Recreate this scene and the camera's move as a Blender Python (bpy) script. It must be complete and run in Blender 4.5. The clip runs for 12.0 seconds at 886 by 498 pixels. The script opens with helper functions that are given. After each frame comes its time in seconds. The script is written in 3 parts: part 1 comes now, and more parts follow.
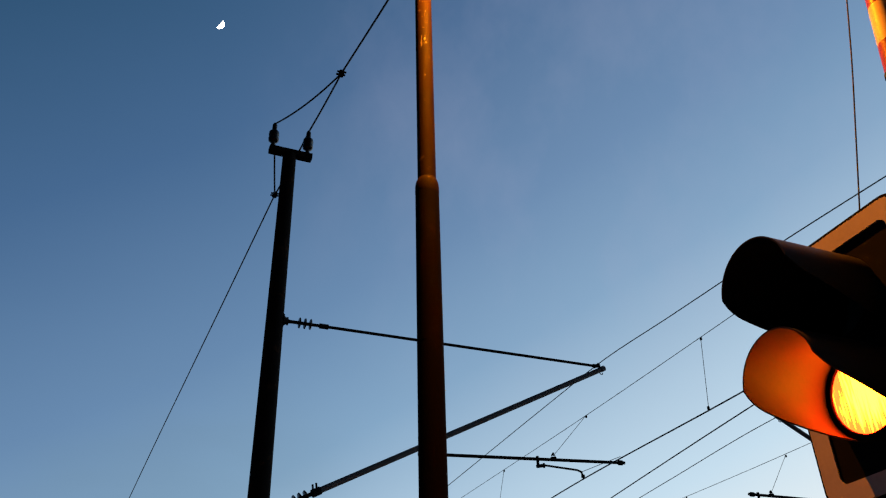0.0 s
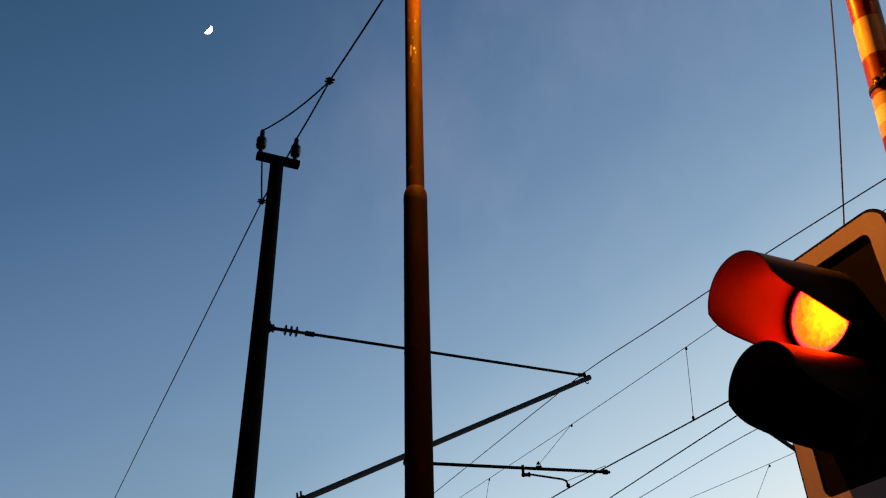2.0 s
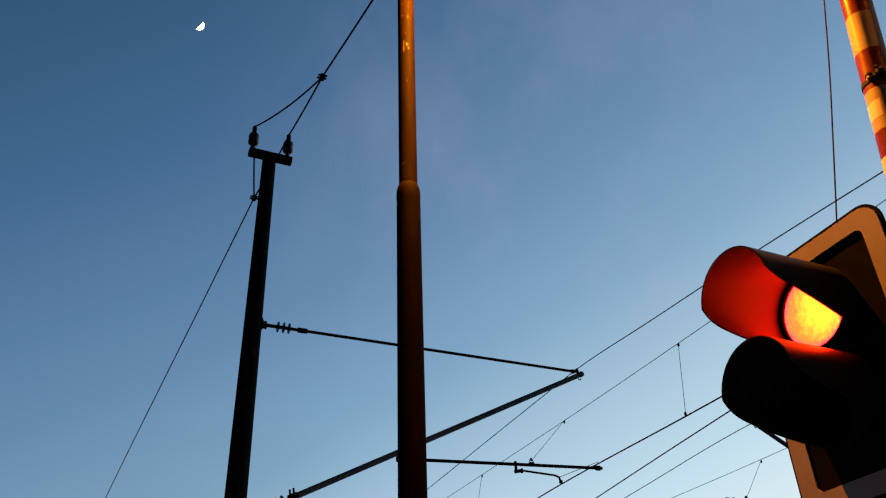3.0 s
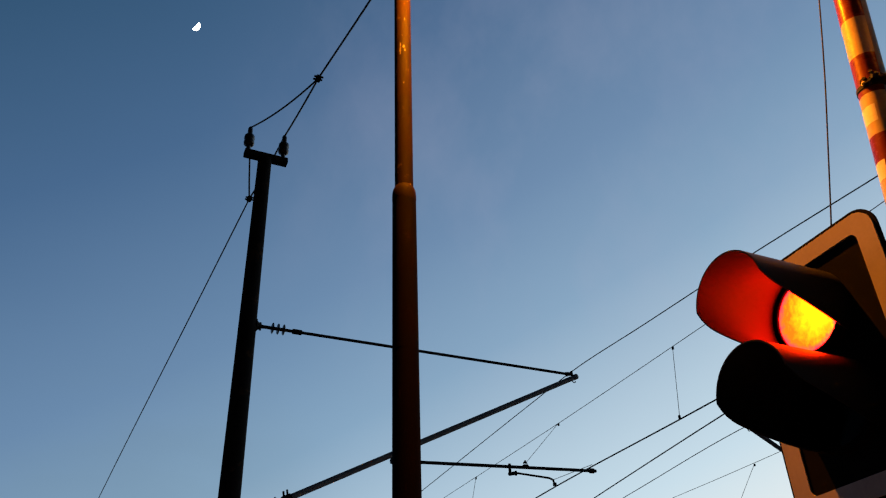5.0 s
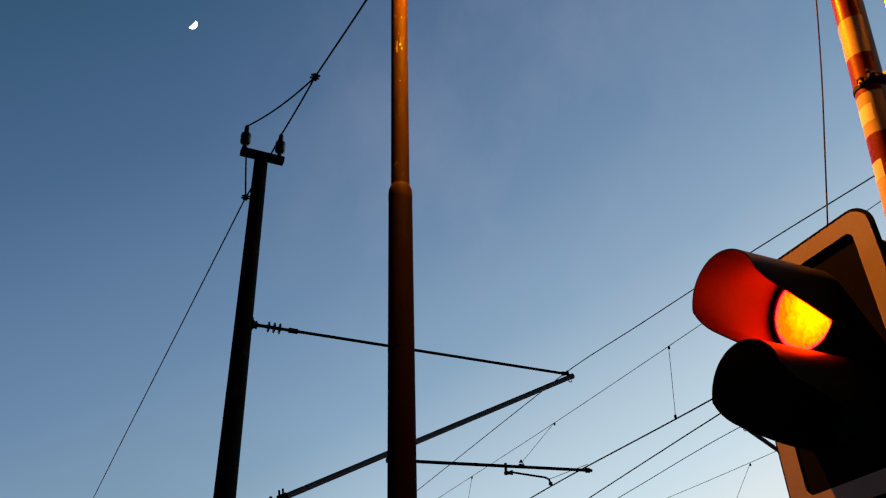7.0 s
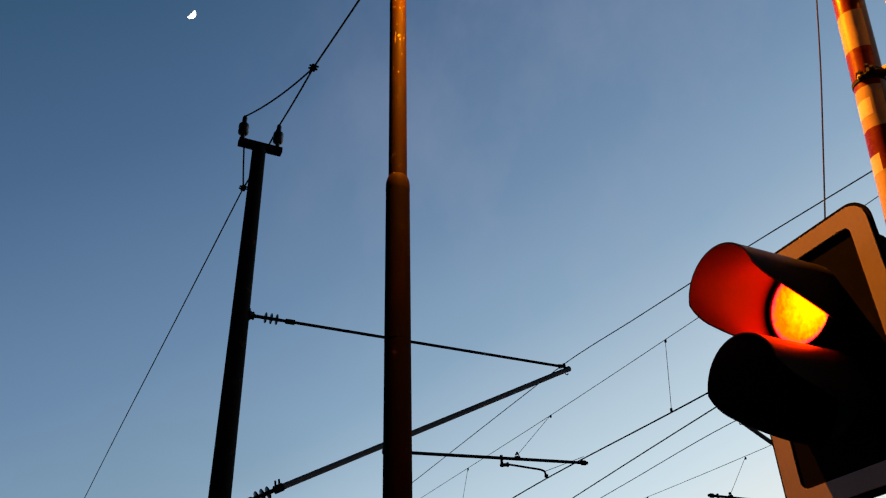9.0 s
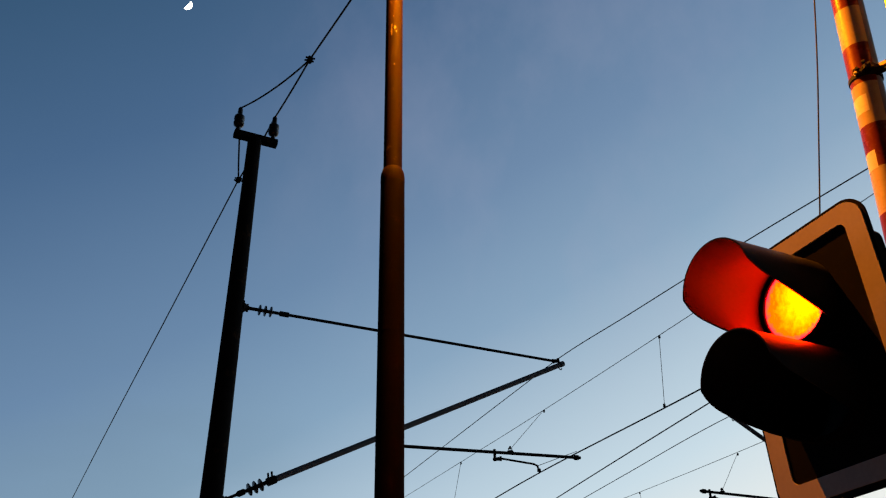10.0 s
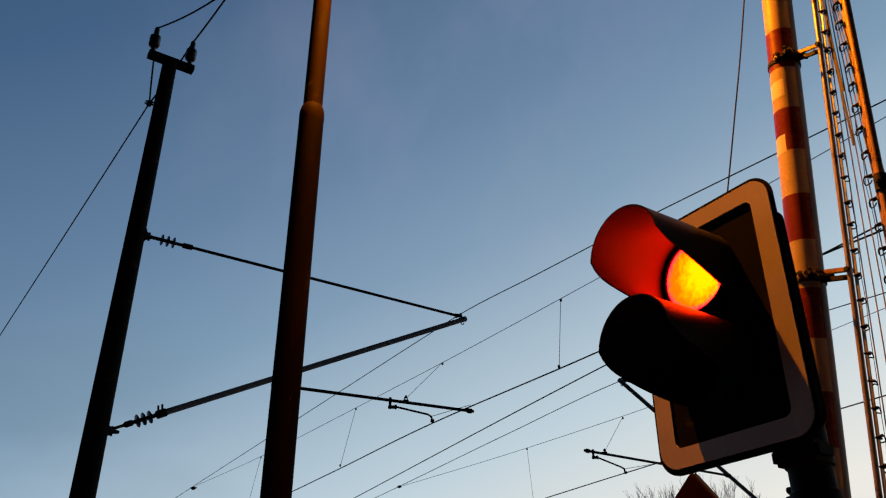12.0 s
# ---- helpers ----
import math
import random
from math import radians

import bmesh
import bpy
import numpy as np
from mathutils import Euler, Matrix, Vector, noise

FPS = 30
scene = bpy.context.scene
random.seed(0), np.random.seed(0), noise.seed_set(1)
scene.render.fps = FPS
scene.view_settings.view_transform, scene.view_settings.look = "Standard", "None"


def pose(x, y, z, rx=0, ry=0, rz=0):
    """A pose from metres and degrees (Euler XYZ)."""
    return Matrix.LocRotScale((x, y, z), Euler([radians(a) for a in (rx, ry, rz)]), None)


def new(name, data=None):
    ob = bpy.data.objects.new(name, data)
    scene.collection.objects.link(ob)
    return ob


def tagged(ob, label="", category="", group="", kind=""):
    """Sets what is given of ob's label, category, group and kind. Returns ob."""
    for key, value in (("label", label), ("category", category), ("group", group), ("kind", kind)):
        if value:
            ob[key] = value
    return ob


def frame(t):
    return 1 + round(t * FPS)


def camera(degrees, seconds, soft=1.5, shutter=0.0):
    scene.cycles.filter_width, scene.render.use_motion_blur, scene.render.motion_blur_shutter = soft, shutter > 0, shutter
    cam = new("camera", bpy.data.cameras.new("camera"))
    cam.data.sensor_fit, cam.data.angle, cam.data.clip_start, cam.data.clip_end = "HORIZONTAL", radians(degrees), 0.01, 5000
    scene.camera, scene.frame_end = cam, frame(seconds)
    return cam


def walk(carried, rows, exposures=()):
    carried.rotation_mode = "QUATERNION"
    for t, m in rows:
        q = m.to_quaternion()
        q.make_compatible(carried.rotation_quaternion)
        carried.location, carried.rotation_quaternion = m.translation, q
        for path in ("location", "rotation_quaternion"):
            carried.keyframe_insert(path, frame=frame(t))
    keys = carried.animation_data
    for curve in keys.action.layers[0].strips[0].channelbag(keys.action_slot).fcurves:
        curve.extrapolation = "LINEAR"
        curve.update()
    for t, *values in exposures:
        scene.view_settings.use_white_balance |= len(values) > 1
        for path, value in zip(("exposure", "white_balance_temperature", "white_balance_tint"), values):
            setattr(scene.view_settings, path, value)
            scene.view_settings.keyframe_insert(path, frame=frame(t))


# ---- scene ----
# The camera is held in the hand at eye height; y runs along the track, x across it.
cam = camera(55.5, 12.0, soft=1.2)
PATH = [
    (0, pose(-0.0175, -0.0444, 1.6383, 122.510, 1.548, -22.208)),
    (0.5, pose(-0.0143, -0.0459, 1.6462, 122.590, 1.715, -22.503)),
    (1, pose(-0.0239, -0.0488, 1.6440, 122.728, 1.594, -22.773)),
    (1.5, pose(-0.0262, -0.0545, 1.6427, 122.836, 1.583, -23.020)),
    (2, pose(-0.0264, -0.0520, 1.6442, 122.987, 1.651, -23.223)),
    (2.5, pose(-0.0293, -0.0560, 1.6443, 122.888, 1.808, -23.411)),
    (3, pose(-0.0252, -0.0449, 1.6445, 122.759, 1.930, -23.637)),
    (5, pose(-0.0276, -0.0456, 1.6454, 122.876, 1.856, -24.086)),
    (5.5, pose(-0.0251, -0.0471, 1.6492, 122.968, 1.843, -24.124)),
    (6, pose(-0.0233, -0.0462, 1.6454, 122.986, 1.811, -24.108)),
    (6.5, pose(-0.0227, -0.0410, 1.6458, 122.882, 1.841, -24.206)),
    (7, pose(-0.0220, -0.0392, 1.6464, 122.826, 1.851, -24.357)),
    (9, pose(-0.0175, -0.0360, 1.6477, 122.281, 1.600, -24.700)),
    (9.5, pose(-0.0080, -0.0304, 1.6514, 122.187, 1.516, -24.872)),
    (10, pose(-0.0097, -0.0285, 1.6492, 121.870, 1.321, -25.255)),
    (10.5, pose(-0.0099, -0.0221, 1.6499, 121.259, 0.958, -26.154)),
    (11, pose(-0.0056, -0.0123, 1.6499, 120.355, 0.592, -27.881)),
    (11.5, pose(-0.0023, -0.0040, 1.6496, 119.417, 0.177, -30.497)),
    (12, pose(0.0007, 0.0003, 1.6502, 118.451, -0.096, -33.049)),
]
walk(cam, PATH, exposures=[(0, 0, 6220, 9), (0.5, 0, 6180, 8), (1.0, 0, 6130, 5), (1.5, 0, 6350, 8), (2.5, 0, 6500, 10), (3.0, 0, 6120, 4), (3.4, 0, 6180, 6), (5, 0, 6480, 9), (5.5, 0, 6600, 10), (10, -0.02, 6620, 10), (10.5, -0.04, 6620, 10), (11.0, -0.07, 6620, 10), (11.5, -0.12, 6620, 10), (12, -0.20, 6560, 10)])

# ---- sky and light ----
world = bpy.data.worlds.new("dusk_sky")
scene.world = world
world.use_nodes = True
nt = world.node_tree
nt.nodes.clear()


def link(tree, a, ao, b, bi):
    tree.links.new(a.outputs[ao], b.inputs[bi])


def math_node(tree, op, a, b=None):
    n = tree.nodes.new("ShaderNodeMath")
    n.operation = op
    for i, val in enumerate((a, b)):
        if val is None:
            continue
        if isinstance(val, (int, float)):
            n.inputs[i].default_value = val
        else:
            tree.links.new(val, n.inputs[i])
    return n.outputs[0]


def ramp_node(tree, fac, stops, interp="LINEAR"):
    n = tree.nodes.new("ShaderNodeValToRGB")
    n.color_ramp.interpolation = interp
    el = n.color_ramp.elements
    while len(el) < len(stops):
        el.new(0.5)
    for e, (p, c) in zip(el, stops):
        e.position, e.color = p, (*c, 1)
    tree.links.new(fac, n.inputs[0])
    return n.outputs[0]


def noise_node(tree, vec, scale, detail=4.0, rough=0.55):
    n = tree.nodes.new("ShaderNodeTexNoise")
    n.inputs["Scale"].default_value = scale
    n.inputs["Detail"].default_value = detail
    n.inputs["Roughness"].default_value = rough
    if vec is not None:
        tree.links.new(vec, n.inputs["Vector"])
    return n.outputs["Fac"]


def mix_node(tree, fac, a, b, blend="MIX"):
    n = tree.nodes.new("ShaderNodeMix")
    n.data_type, n.blend_type = "RGBA", blend
    for i, val in ((0, fac), (6, a), (7, b)):
        if isinstance(val, (int, float)):
            n.inputs[i].default_value = val
        elif isinstance(val, tuple):
            n.inputs[i].default_value = (*val, 1)
        else:
            tree.links.new(val, n.inputs[i])
    return n.outputs[2]


# After sunset: deep blue overhead, pale towards the horizon where the sun went down (+x).
coord = nt.nodes.new("ShaderNodeTexCoord")
split = nt.nodes.new("ShaderNodeSeparateXYZ")
link(nt, coord, "Generated", split, 0)
height = math_node(nt, "SUBTRACT", split.outputs[2], math_node(nt, "MULTIPLY", split.outputs[0], 0.55))
stretch = nt.nodes.new("ShaderNodeMapping")
stretch.inputs["Scale"].default_value = (1.0, 1.6, 3.0)
stretch.inputs["Rotation"].default_value = (0.2, 0.5, 0.3)
stretch.inputs["Location"].default_value = (1.7, 0.3, 0.9)
link(nt, coord, "Generated", stretch, 0)
wisps = noise_node(nt, stretch.outputs[0], 2.6, 6.0, 0.6)
height = math_node(nt, "ADD", height, math_node(nt, "MULTIPLY", math_node(nt, "SUBTRACT", wisps, 0.5), 0.022))
level = math_node(nt, "DIVIDE", math_node(nt, "ADD", height, 0.6), 1.6)
sky = ramp_node(nt, level, [
    (0.10, (0.92, 0.88, 0.80)),
    (0.22, (0.93, 0.92, 0.86)),
    (0.34, (0.57, 0.71, 0.80)),
    (0.50, (0.235, 0.372, 0.525)),
    (0.60, (0.142, 0.247, 0.402)),
    (0.75, (0.064, 0.136, 0.262)),
    (0.87, (0.032, 0.086, 0.170)),
])
# away from the sunset the sky is much darker
turned_away = math_node(nt, "ADD", math_node(nt, "MULTIPLY", split.outputs[0], 0.55), math_node(nt, "MULTIPLY", split.outputs[1], 0.83))
fade = ramp_node(nt, math_node(nt, "MULTIPLY", math_node(nt, "ADD", turned_away, 1.0), 0.5), [(0.25, (0.035, 0.035, 0.037)), (0.50, (0.17, 0.17, 0.185)), (0.74, (1, 1, 1))], "EASE")
# thin rosy wisps high in the west, and a dull bank low in the north-west
def towards(direction, start, full):
    dot = nt.nodes.new("ShaderNodeVectorMath")
    dot.operation = "DOT_PRODUCT"
    nt.links.new(coord.outputs["Generated"], dot.inputs[0])
    dot.inputs[1].default_value = Vector(direction).normalized()
    return ramp_node(nt, dot.outputs["Value"], [(start, (0, 0, 0)), (full, (1, 1, 1))], "EASE")


feather = nt.nodes.new("ShaderNodeMapping")
feather.inputs["Scale"].default_value = (2.6, 2.2, 0.9)
feather.inputs["Rotation"].default_value = (0.35, -0.25, 0.4)
link(nt, coord, "Generated", feather, 0)
tufts = ramp_node(nt, noise_node(nt, feather.outputs[0], 3.4, 5.0, 0.58), [(0.44, (0, 0, 0)), (0.72, (1, 1, 1))])
pink = math_node(nt, "MULTIPLY", math_node(nt, "ADD", math_node(nt, "MULTIPLY", tufts, 0.13), 0.045), towards((0.46, 0.61, 0.64), 0.90, 0.998))
sky = mix_node(nt, pink, sky, (0.42, 0.42, 0.56))
bank = ramp_node(nt, noise_node(nt, stretch.outputs[0], 3.2, 4.0, 0.5), [(0.35, (0, 0, 0)), (0.60, (1, 1, 1))])
bank = math_node(nt, "MULTIPLY", math_node(nt, "MULTIPLY", bank, towards((0.10, 0.98, 0.16), 0.955, 0.998)), 0.24)
sky = mix_node(nt, bank, sky, (0.15, 0.235, 0.29))
sky = mix_node(nt, 1.0, sky, fade, "MULTIPLY")
back = nt.nodes.new("ShaderNodeBackground")
nt.links.new(sky, back.inputs[0])
back.inputs[1].default_value = 1.03
out = nt.nodes.new("ShaderNodeOutputWorld")
link(nt, back, 0, out, 0)

# The sodium lamp at the head of the street lamp post.
SODIUM = (1.0, 0.245, 0.004)
HEAD = Vector((1.28, 2.20, 5.75))
lamp_data = bpy.data.lights.new("sodium_lamp", "POINT")
lamp_data.shadow_soft_size, lamp_data.energy, lamp_data.color = 0.028, 1600, SODIUM
lamp = new("sodium_lamp", lamp_data)
lamp.location = HEAD - Vector((0, 0, 0.05))


# ---- materials ----
def material(name, dark, light, rough=0.6, metal=0.0, scale=12.0, fine=120.0, bump=0.15, spec=0.5, spots=None, spot_scale=5.0, spot_at=0.58):
    m = bpy.data.materials.new(name)
    m.use_nodes = True
    t = m.node_tree
    b = t.nodes["Principled BSDF"]
    c = t.nodes.new("ShaderNodeTexCoord").outputs["Object"]
    big, small = noise_node(t, c, scale, 5.0), noise_node(t, c, fine, 3.0)
    both = math_node(t, "ADD", math_node(t, "MULTIPLY", big, 0.7), math_node(t, "MULTIPLY", small, 0.3))
    col = ramp_node(t, both, [(0.32, dark), (0.68, light)])
    if spots:
        mask = ramp_node(t, noise_node(t, c, spot_scale, 8.0, 0.65), [(spot_at, (0, 0, 0)), (spot_at + 0.07, (1, 1, 1))])
        col = mix_node(t, mask, col, spots)
    t.links.new(col, b.inputs["Base Color"])
    r = math_node(t, "ADD", math_node(t, "MULTIPLY", math_node(t, "SUBTRACT", both, 0.5), 0.5), rough)
    t.links.new(r, b.inputs["Roughness"])
    b.inputs["Metallic"].default_value = metal
    b.inputs["Specular IOR Level"].default_value = spec
    if bump:
        n = t.nodes.new("ShaderNodeBump")
        n.inputs["Strength"].default_value, n.inputs["Distance"].default_value = bump, 0.004
        t.links.new(both, n.inputs["Height"])
        t.links.new(n.outputs[0], b.inputs["Normal"])
    return m


ASPHALT = material("asphalt", (0.035, 0.035, 0.036), (0.065, 0.063, 0.06), 0.9, scale=3, fine=60)
CONCRETE = material("concrete", (0.24, 0.23, 0.21), (0.36, 0.35, 0.32), 0.9)
MAST = material("dark_mast_paint", (0.008, 0.008, 0.009), (0.018, 0.018, 0.018), 0.9, spec=0.05, spots=(0.05, 0.03, 0.018))
IRON = material("dark_galvanised_steel", (0.010, 0.011, 0.013), (0.03, 0.032, 0.035), 0.75, metal=0.0, spec=0.1)
TUBE = material("weathered_grey_tube", (0.15, 0.19, 0.23), (0.24, 0.28, 0.32), 0.7, metal=0.0, spec=0.15)
GLAZE = material("brown_glazed_porcelain", (0.012, 0.008, 0.006), (0.03, 0.018, 0.012), 0.3, bump=0.02)
CABLE = material("tarnished_copper_cable", (0.012, 0.013, 0.014), (0.03, 0.03, 0.03), 0.7, metal=0.2)
RUST = material("rusty_brown_paint", (0.0036, 0.0014, 0.0005), (0.0115, 0.0043, 0.0011), 0.75, scale=7, fine=70, bump=0.35, spec=0.03,
                spots=(0.05, 0.032, 0.02), spot_scale=9.0, spot_at=0.66)
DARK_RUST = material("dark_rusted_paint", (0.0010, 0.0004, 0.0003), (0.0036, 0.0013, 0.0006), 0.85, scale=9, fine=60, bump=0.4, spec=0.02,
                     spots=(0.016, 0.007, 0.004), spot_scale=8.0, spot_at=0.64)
PRIMER = material("pale_chipped_primer", (0.018, 0.011, 0.006), (0.045, 0.032, 0.018), 0.7, scale=90, fine=400)
BLACK = material("matt_black_plastic", (0.004, 0.004, 0.0045), (0.009, 0.0088, 0.009), 0.9, scale=9, bump=0.06, spec=0.04)
COWL = material("satin_black_plastic", (0.011, 0.011, 0.011), (0.019, 0.019, 0.019), 0.5, scale=9, bump=0.05, spec=0.11)
DARK_RED = material("faded_dark_red", (0.009, 0.0012, 0.0010), (0.015, 0.0016, 0.0014), 0.9, spec=0.02)
BLACK_STEEL = material("black_painted_steel", (0.012, 0.012, 0.014), (0.03, 0.028, 0.03), 0.7, scale=9, spec=0.15, spots=(0.06, 0.035, 0.02), spot_at=0.66)
WHITE = material("dirty_white_paint", (0.46, 0.42, 0.35), (0.61, 0.56, 0.47), 0.6, scale=6, fine=90, bump=0.08, spots=(0.34, 0.28, 0.22), spot_at=0.68)
RED = material("dull_red_film", (0.14, 0.015, 0.012), (0.20, 0.028, 0.012), 0.27, scale=6, fine=90, bump=0.04, spec=0.35)
CREAM = material("worn_white_film", (0.48, 0.40, 0.25), (0.60, 0.51, 0.33), 0.24, scale=6, fine=90, bump=0.04, spec=0.4, spots=(0.34, 0.25, 0.16), spot_at=0.64)
TAPE = material("bright_reflective_tape", (0.74, 0.72, 0.64), (0.85, 0.83, 0.75), 0.3, bump=0.05, spots=(0.6, 0.5, 0.36))
ALU = material("dull_aluminium", (0.25, 0.25, 0.25), (0.36, 0.36, 0.36), 0.45, metal=0.7, bump=0.08)
RAIL = material("weathered_aluminium_rail", (0.50, 0.46, 0.40), (0.66, 0.62, 0.56), 0.36, metal=0.55, bump=0.1, spec=0.8, spots=(0.28, 0.16, 0.09), spot_scale=14.0, spot_at=0.58)
DULL_BAR = material("dull_flat_bar", (0.10, 0.085, 0.08), (0.17, 0.15, 0.14), 0.7, bump=0, spec=0.2)
RODM = material("thin_aluminium_rod", (0.26, 0.25, 0.24), (0.38, 0.37, 0.36), 0.55, metal=0.2, bump=0)
BOOM_GREY = material("dull_grey_boom_paint", (0.16, 0.16, 0.165), (0.24, 0.24, 0.245), 0.6, scale=6, fine=90, bump=0.05, spec=0.25)
OUTER_RAIL = material("rust_streaked_rail", (0.26, 0.14, 0.07), (0.44, 0.27, 0.15), 0.5, metal=0.2, bump=0.25, spec=0.5, spots=(0.14, 0.06, 0.03), spot_scale=22.0, spot_at=0.55)
BARK = material("bare_bark", (0.09, 0.07, 0.055), (0.17, 0.14, 0.11), 0.9)


def glow(name, inner, dim, rim, strength, streak, amount, core=(0, 0, 0)):
    """A lit optic: brightest in its core, broken by the grain of its moulded pattern."""
    m = bpy.data.materials.new(name)
    m.use_nodes = True
    t = m.node_tree
    t.nodes.clear()
    c = t.nodes.new("ShaderNodeTexCoord").outputs["Object"]
    mp = t.nodes.new("ShaderNodeMapping")
    mp.inputs["Scale"].default_value = streak
    t.links.new(c, mp.inputs[0])
    grain = math_node(t, "SUBTRACT", noise_node(t, mp.outputs[0], 60.0, 4.0, 0.6), 0.5)

    def distance(at):
        n = t.nodes.new("ShaderNodeVectorMath")
        n.operation = "DISTANCE"
        t.links.new(c, n.inputs[0])
        n.inputs[1].default_value = at
        return math_node(t, "DIVIDE", n.outputs["Value"], 0.0985)

    near = math_node(t, "ADD", distance(core), math_node(t, "MULTIPLY", grain, amount))
    edge = math_node(t, "ADD", distance((0, 0, 0)), math_node(t, "MULTIPLY", grain, 0.35))
    col = ramp_node(t, near, [(0.42, inner), (1.05, dim)])
    col = mix_node(t, ramp_node(t, edge, [(0.84, (0, 0, 0)), (1.02, (1, 1, 1))]), col, rim)
    e = t.nodes.new("ShaderNodeEmission")
    t.links.new(col, e.inputs[0])
    e.inputs[1].default_value = strength
    o = t.nodes.new("ShaderNodeOutputMaterial")
    t.links.new(e.outputs[0], o.inputs[0])
    return m


def tinted_glass(name, tint, gloss=0.015):
    m = bpy.data.materials.new(name)
    m.use_nodes = True
    t = m.node_tree
    t.nodes.clear()
    tr = t.nodes.new("ShaderNodeBsdfTransparent")
    tr.inputs[0].default_value = (*tint, 1)
    gl = t.nodes.new("ShaderNodeBsdfGlossy")
    gl.inputs["Roughness"].default_value = 0.12
    mx = t.nodes.new("ShaderNodeMixShader")
    mx.inputs[0].default_value = gloss
    t.links.new(tr.outputs[0], mx.inputs[1])
    t.links.new(gl.outputs[0], mx.inputs[2])
    o = t.nodes.new("ShaderNodeOutputMaterial")
    t.links.new(mx.outputs[0], o.inputs[0])
    return m


RED_GLOW = glow("red_light", (1.0, 0.033, 0.0003), (1.0, 0.0085, 0.0003), (1.0, 0.0022, 0.0050), 52, (1, 1, 1), 0.95, (0, -0.03, 0.0))
AMBER_GLOW = glow("amber_light", (1.0, 0.26, 0.004), (1.0, 0.010, 0.0), (1.0, 0.010, 0.0), 62, (1, 2.6, 0.2), 2.4, (0, -0.02, 0.01))
RED_GLASS = tinted_glass("red_glass", (0.95, 0.62, 0.55))
AMBER_GLASS = tinted_glass("amber_glass", (0.95, 0.75, 0.5))
# dark panes added inside the lamps to imitate their fading
RED_FADE_GLASS = tinted_glass("red_fade_glass", (0.15, 0.16, 0.50), 0.0)
AMBER_FADE_GLASS = tinted_glass("amber_fade_glass", (0.105, 0.085, 0.06), 0.0)
MOON = glow("moonlight", (1.0, 0.97, 0.88), (1.0, 0.97, 0.88), (1.0, 0.97, 0.88), 5.0, (1, 1, 1), 0.0)


# ---- mesh helpers ----
ORIGIN = {}


def thing(name, x, y, z, label, category, group=""):
    e = new(name)
    e.empty_display_size = 0.1
    e.location = (x, y, z)
    ORIGIN[e] = Vector((x, y, z))
    return tagged(e, label, category, group)


def part(name, bm, mat, parent, label="", smooth=True):
    """Links a bmesh in world coordinates as one mesh under a thing or a part."""
    o = ORIGIN[parent]
    bmesh.ops.recalc_face_normals(bm, faces=bm.faces)
    bmesh.ops.translate(bm, verts=bm.verts, vec=-o)
    me = bpy.data.meshes.new(name)
    bm.to_mesh(me)
    bm.free()
    me.materials.append(mat)
    if smooth:
        for p in me.polygons:
            p.use_smooth = True
        me.set_sharp_from_angle(angle=radians(40))
    ob = new(name, me)
    ob.parent = parent
    ORIGIN[ob] = o
    if label:
        tagged(ob, label)
    return ob


def single(name, bm, mat, at, label, category, group="", kind=""):
    """A thing that is one mesh."""
    e = thing(name, *at, label, category, group)
    o = ORIGIN.pop(e)
    bpy.data.objects.remove(e)
    bmesh.ops.recalc_face_normals(bm, faces=bm.faces)
    bmesh.ops.translate(bm, verts=bm.verts, vec=-o)
    me = bpy.data.meshes.new(name)
    bm.to_mesh(me)
    bm.free()
    me.materials.append(mat)
    for p in me.polygons:
        p.use_smooth = True
    me.set_sharp_from_angle(angle=radians(40))
    ob = new(name, me)
    ob.location = o
    ORIGIN[ob] = o
    return tagged(ob, label, category, group, kind)


def rings(bm, centres, radii, seg=12, caps=True):
    """A round bar through the centres with a radius at each."""
    pts = [Vector(c) for c in centres]
    loops = []
    side = None
    for i, p in enumerate(pts):
        d = (pts[min(i + 1, len(pts) - 1)] - pts[max(i - 1, 0)]).normalized()
        if side is None:
            side = d.orthogonal().normalized()
        side = (side - d * side.dot(d)).normalized()
        up = d.cross(side)
        r = radii[i] if isinstance(radii, (list, tuple)) else radii
        loops.append([bm.verts.new(p + (side * math.cos(a) + up * math.sin(a)) * r) for a in (2 * math.pi * k / seg for k in range(seg))])
    for a, b in zip(loops, loops[1:]):
        for k in range(seg):
            bm.faces.new((a[k], a[(k + 1) % seg], b[(k + 1) % seg], b[k]))
    if caps:
        bm.faces.new(loops[0][::-1])
        bm.faces.new(loops[-1])
    return bm


def bar(p, q, r, r2=None, seg=12, bm=None):
    return rings(bm or bmesh.new(), (p, q), [r, r if r2 is None else r2], seg)


def turned(p, q, profile, seg=16, bm=None):
    """A turned piece on the axis p to q: pairs of (share of the way, radius)."""
    p, q = Vector(p), Vector(q)
    bm = bm or bmesh.new()
    d = (q - p).normalized()
    side = d.orthogonal().normalized()
    up = d.cross(side)
    loops = []
    for s, r in profile:
        c = p.lerp(q, s)
        loops.append([bm.verts.new(c + (side * math.cos(a) + up * math.sin(a)) * r) for a in (2 * math.pi * k / seg for k in range(seg))])
    for a, b in zip(loops, loops[1:]):
        for k in range(seg):
            bm.faces.new((a[k], a[(k + 1) % seg], b[(k + 1) % seg], b[k]))
    bm.faces.new(loops[0][::-1])
    bm.faces.new(loops[-1])
    return bm


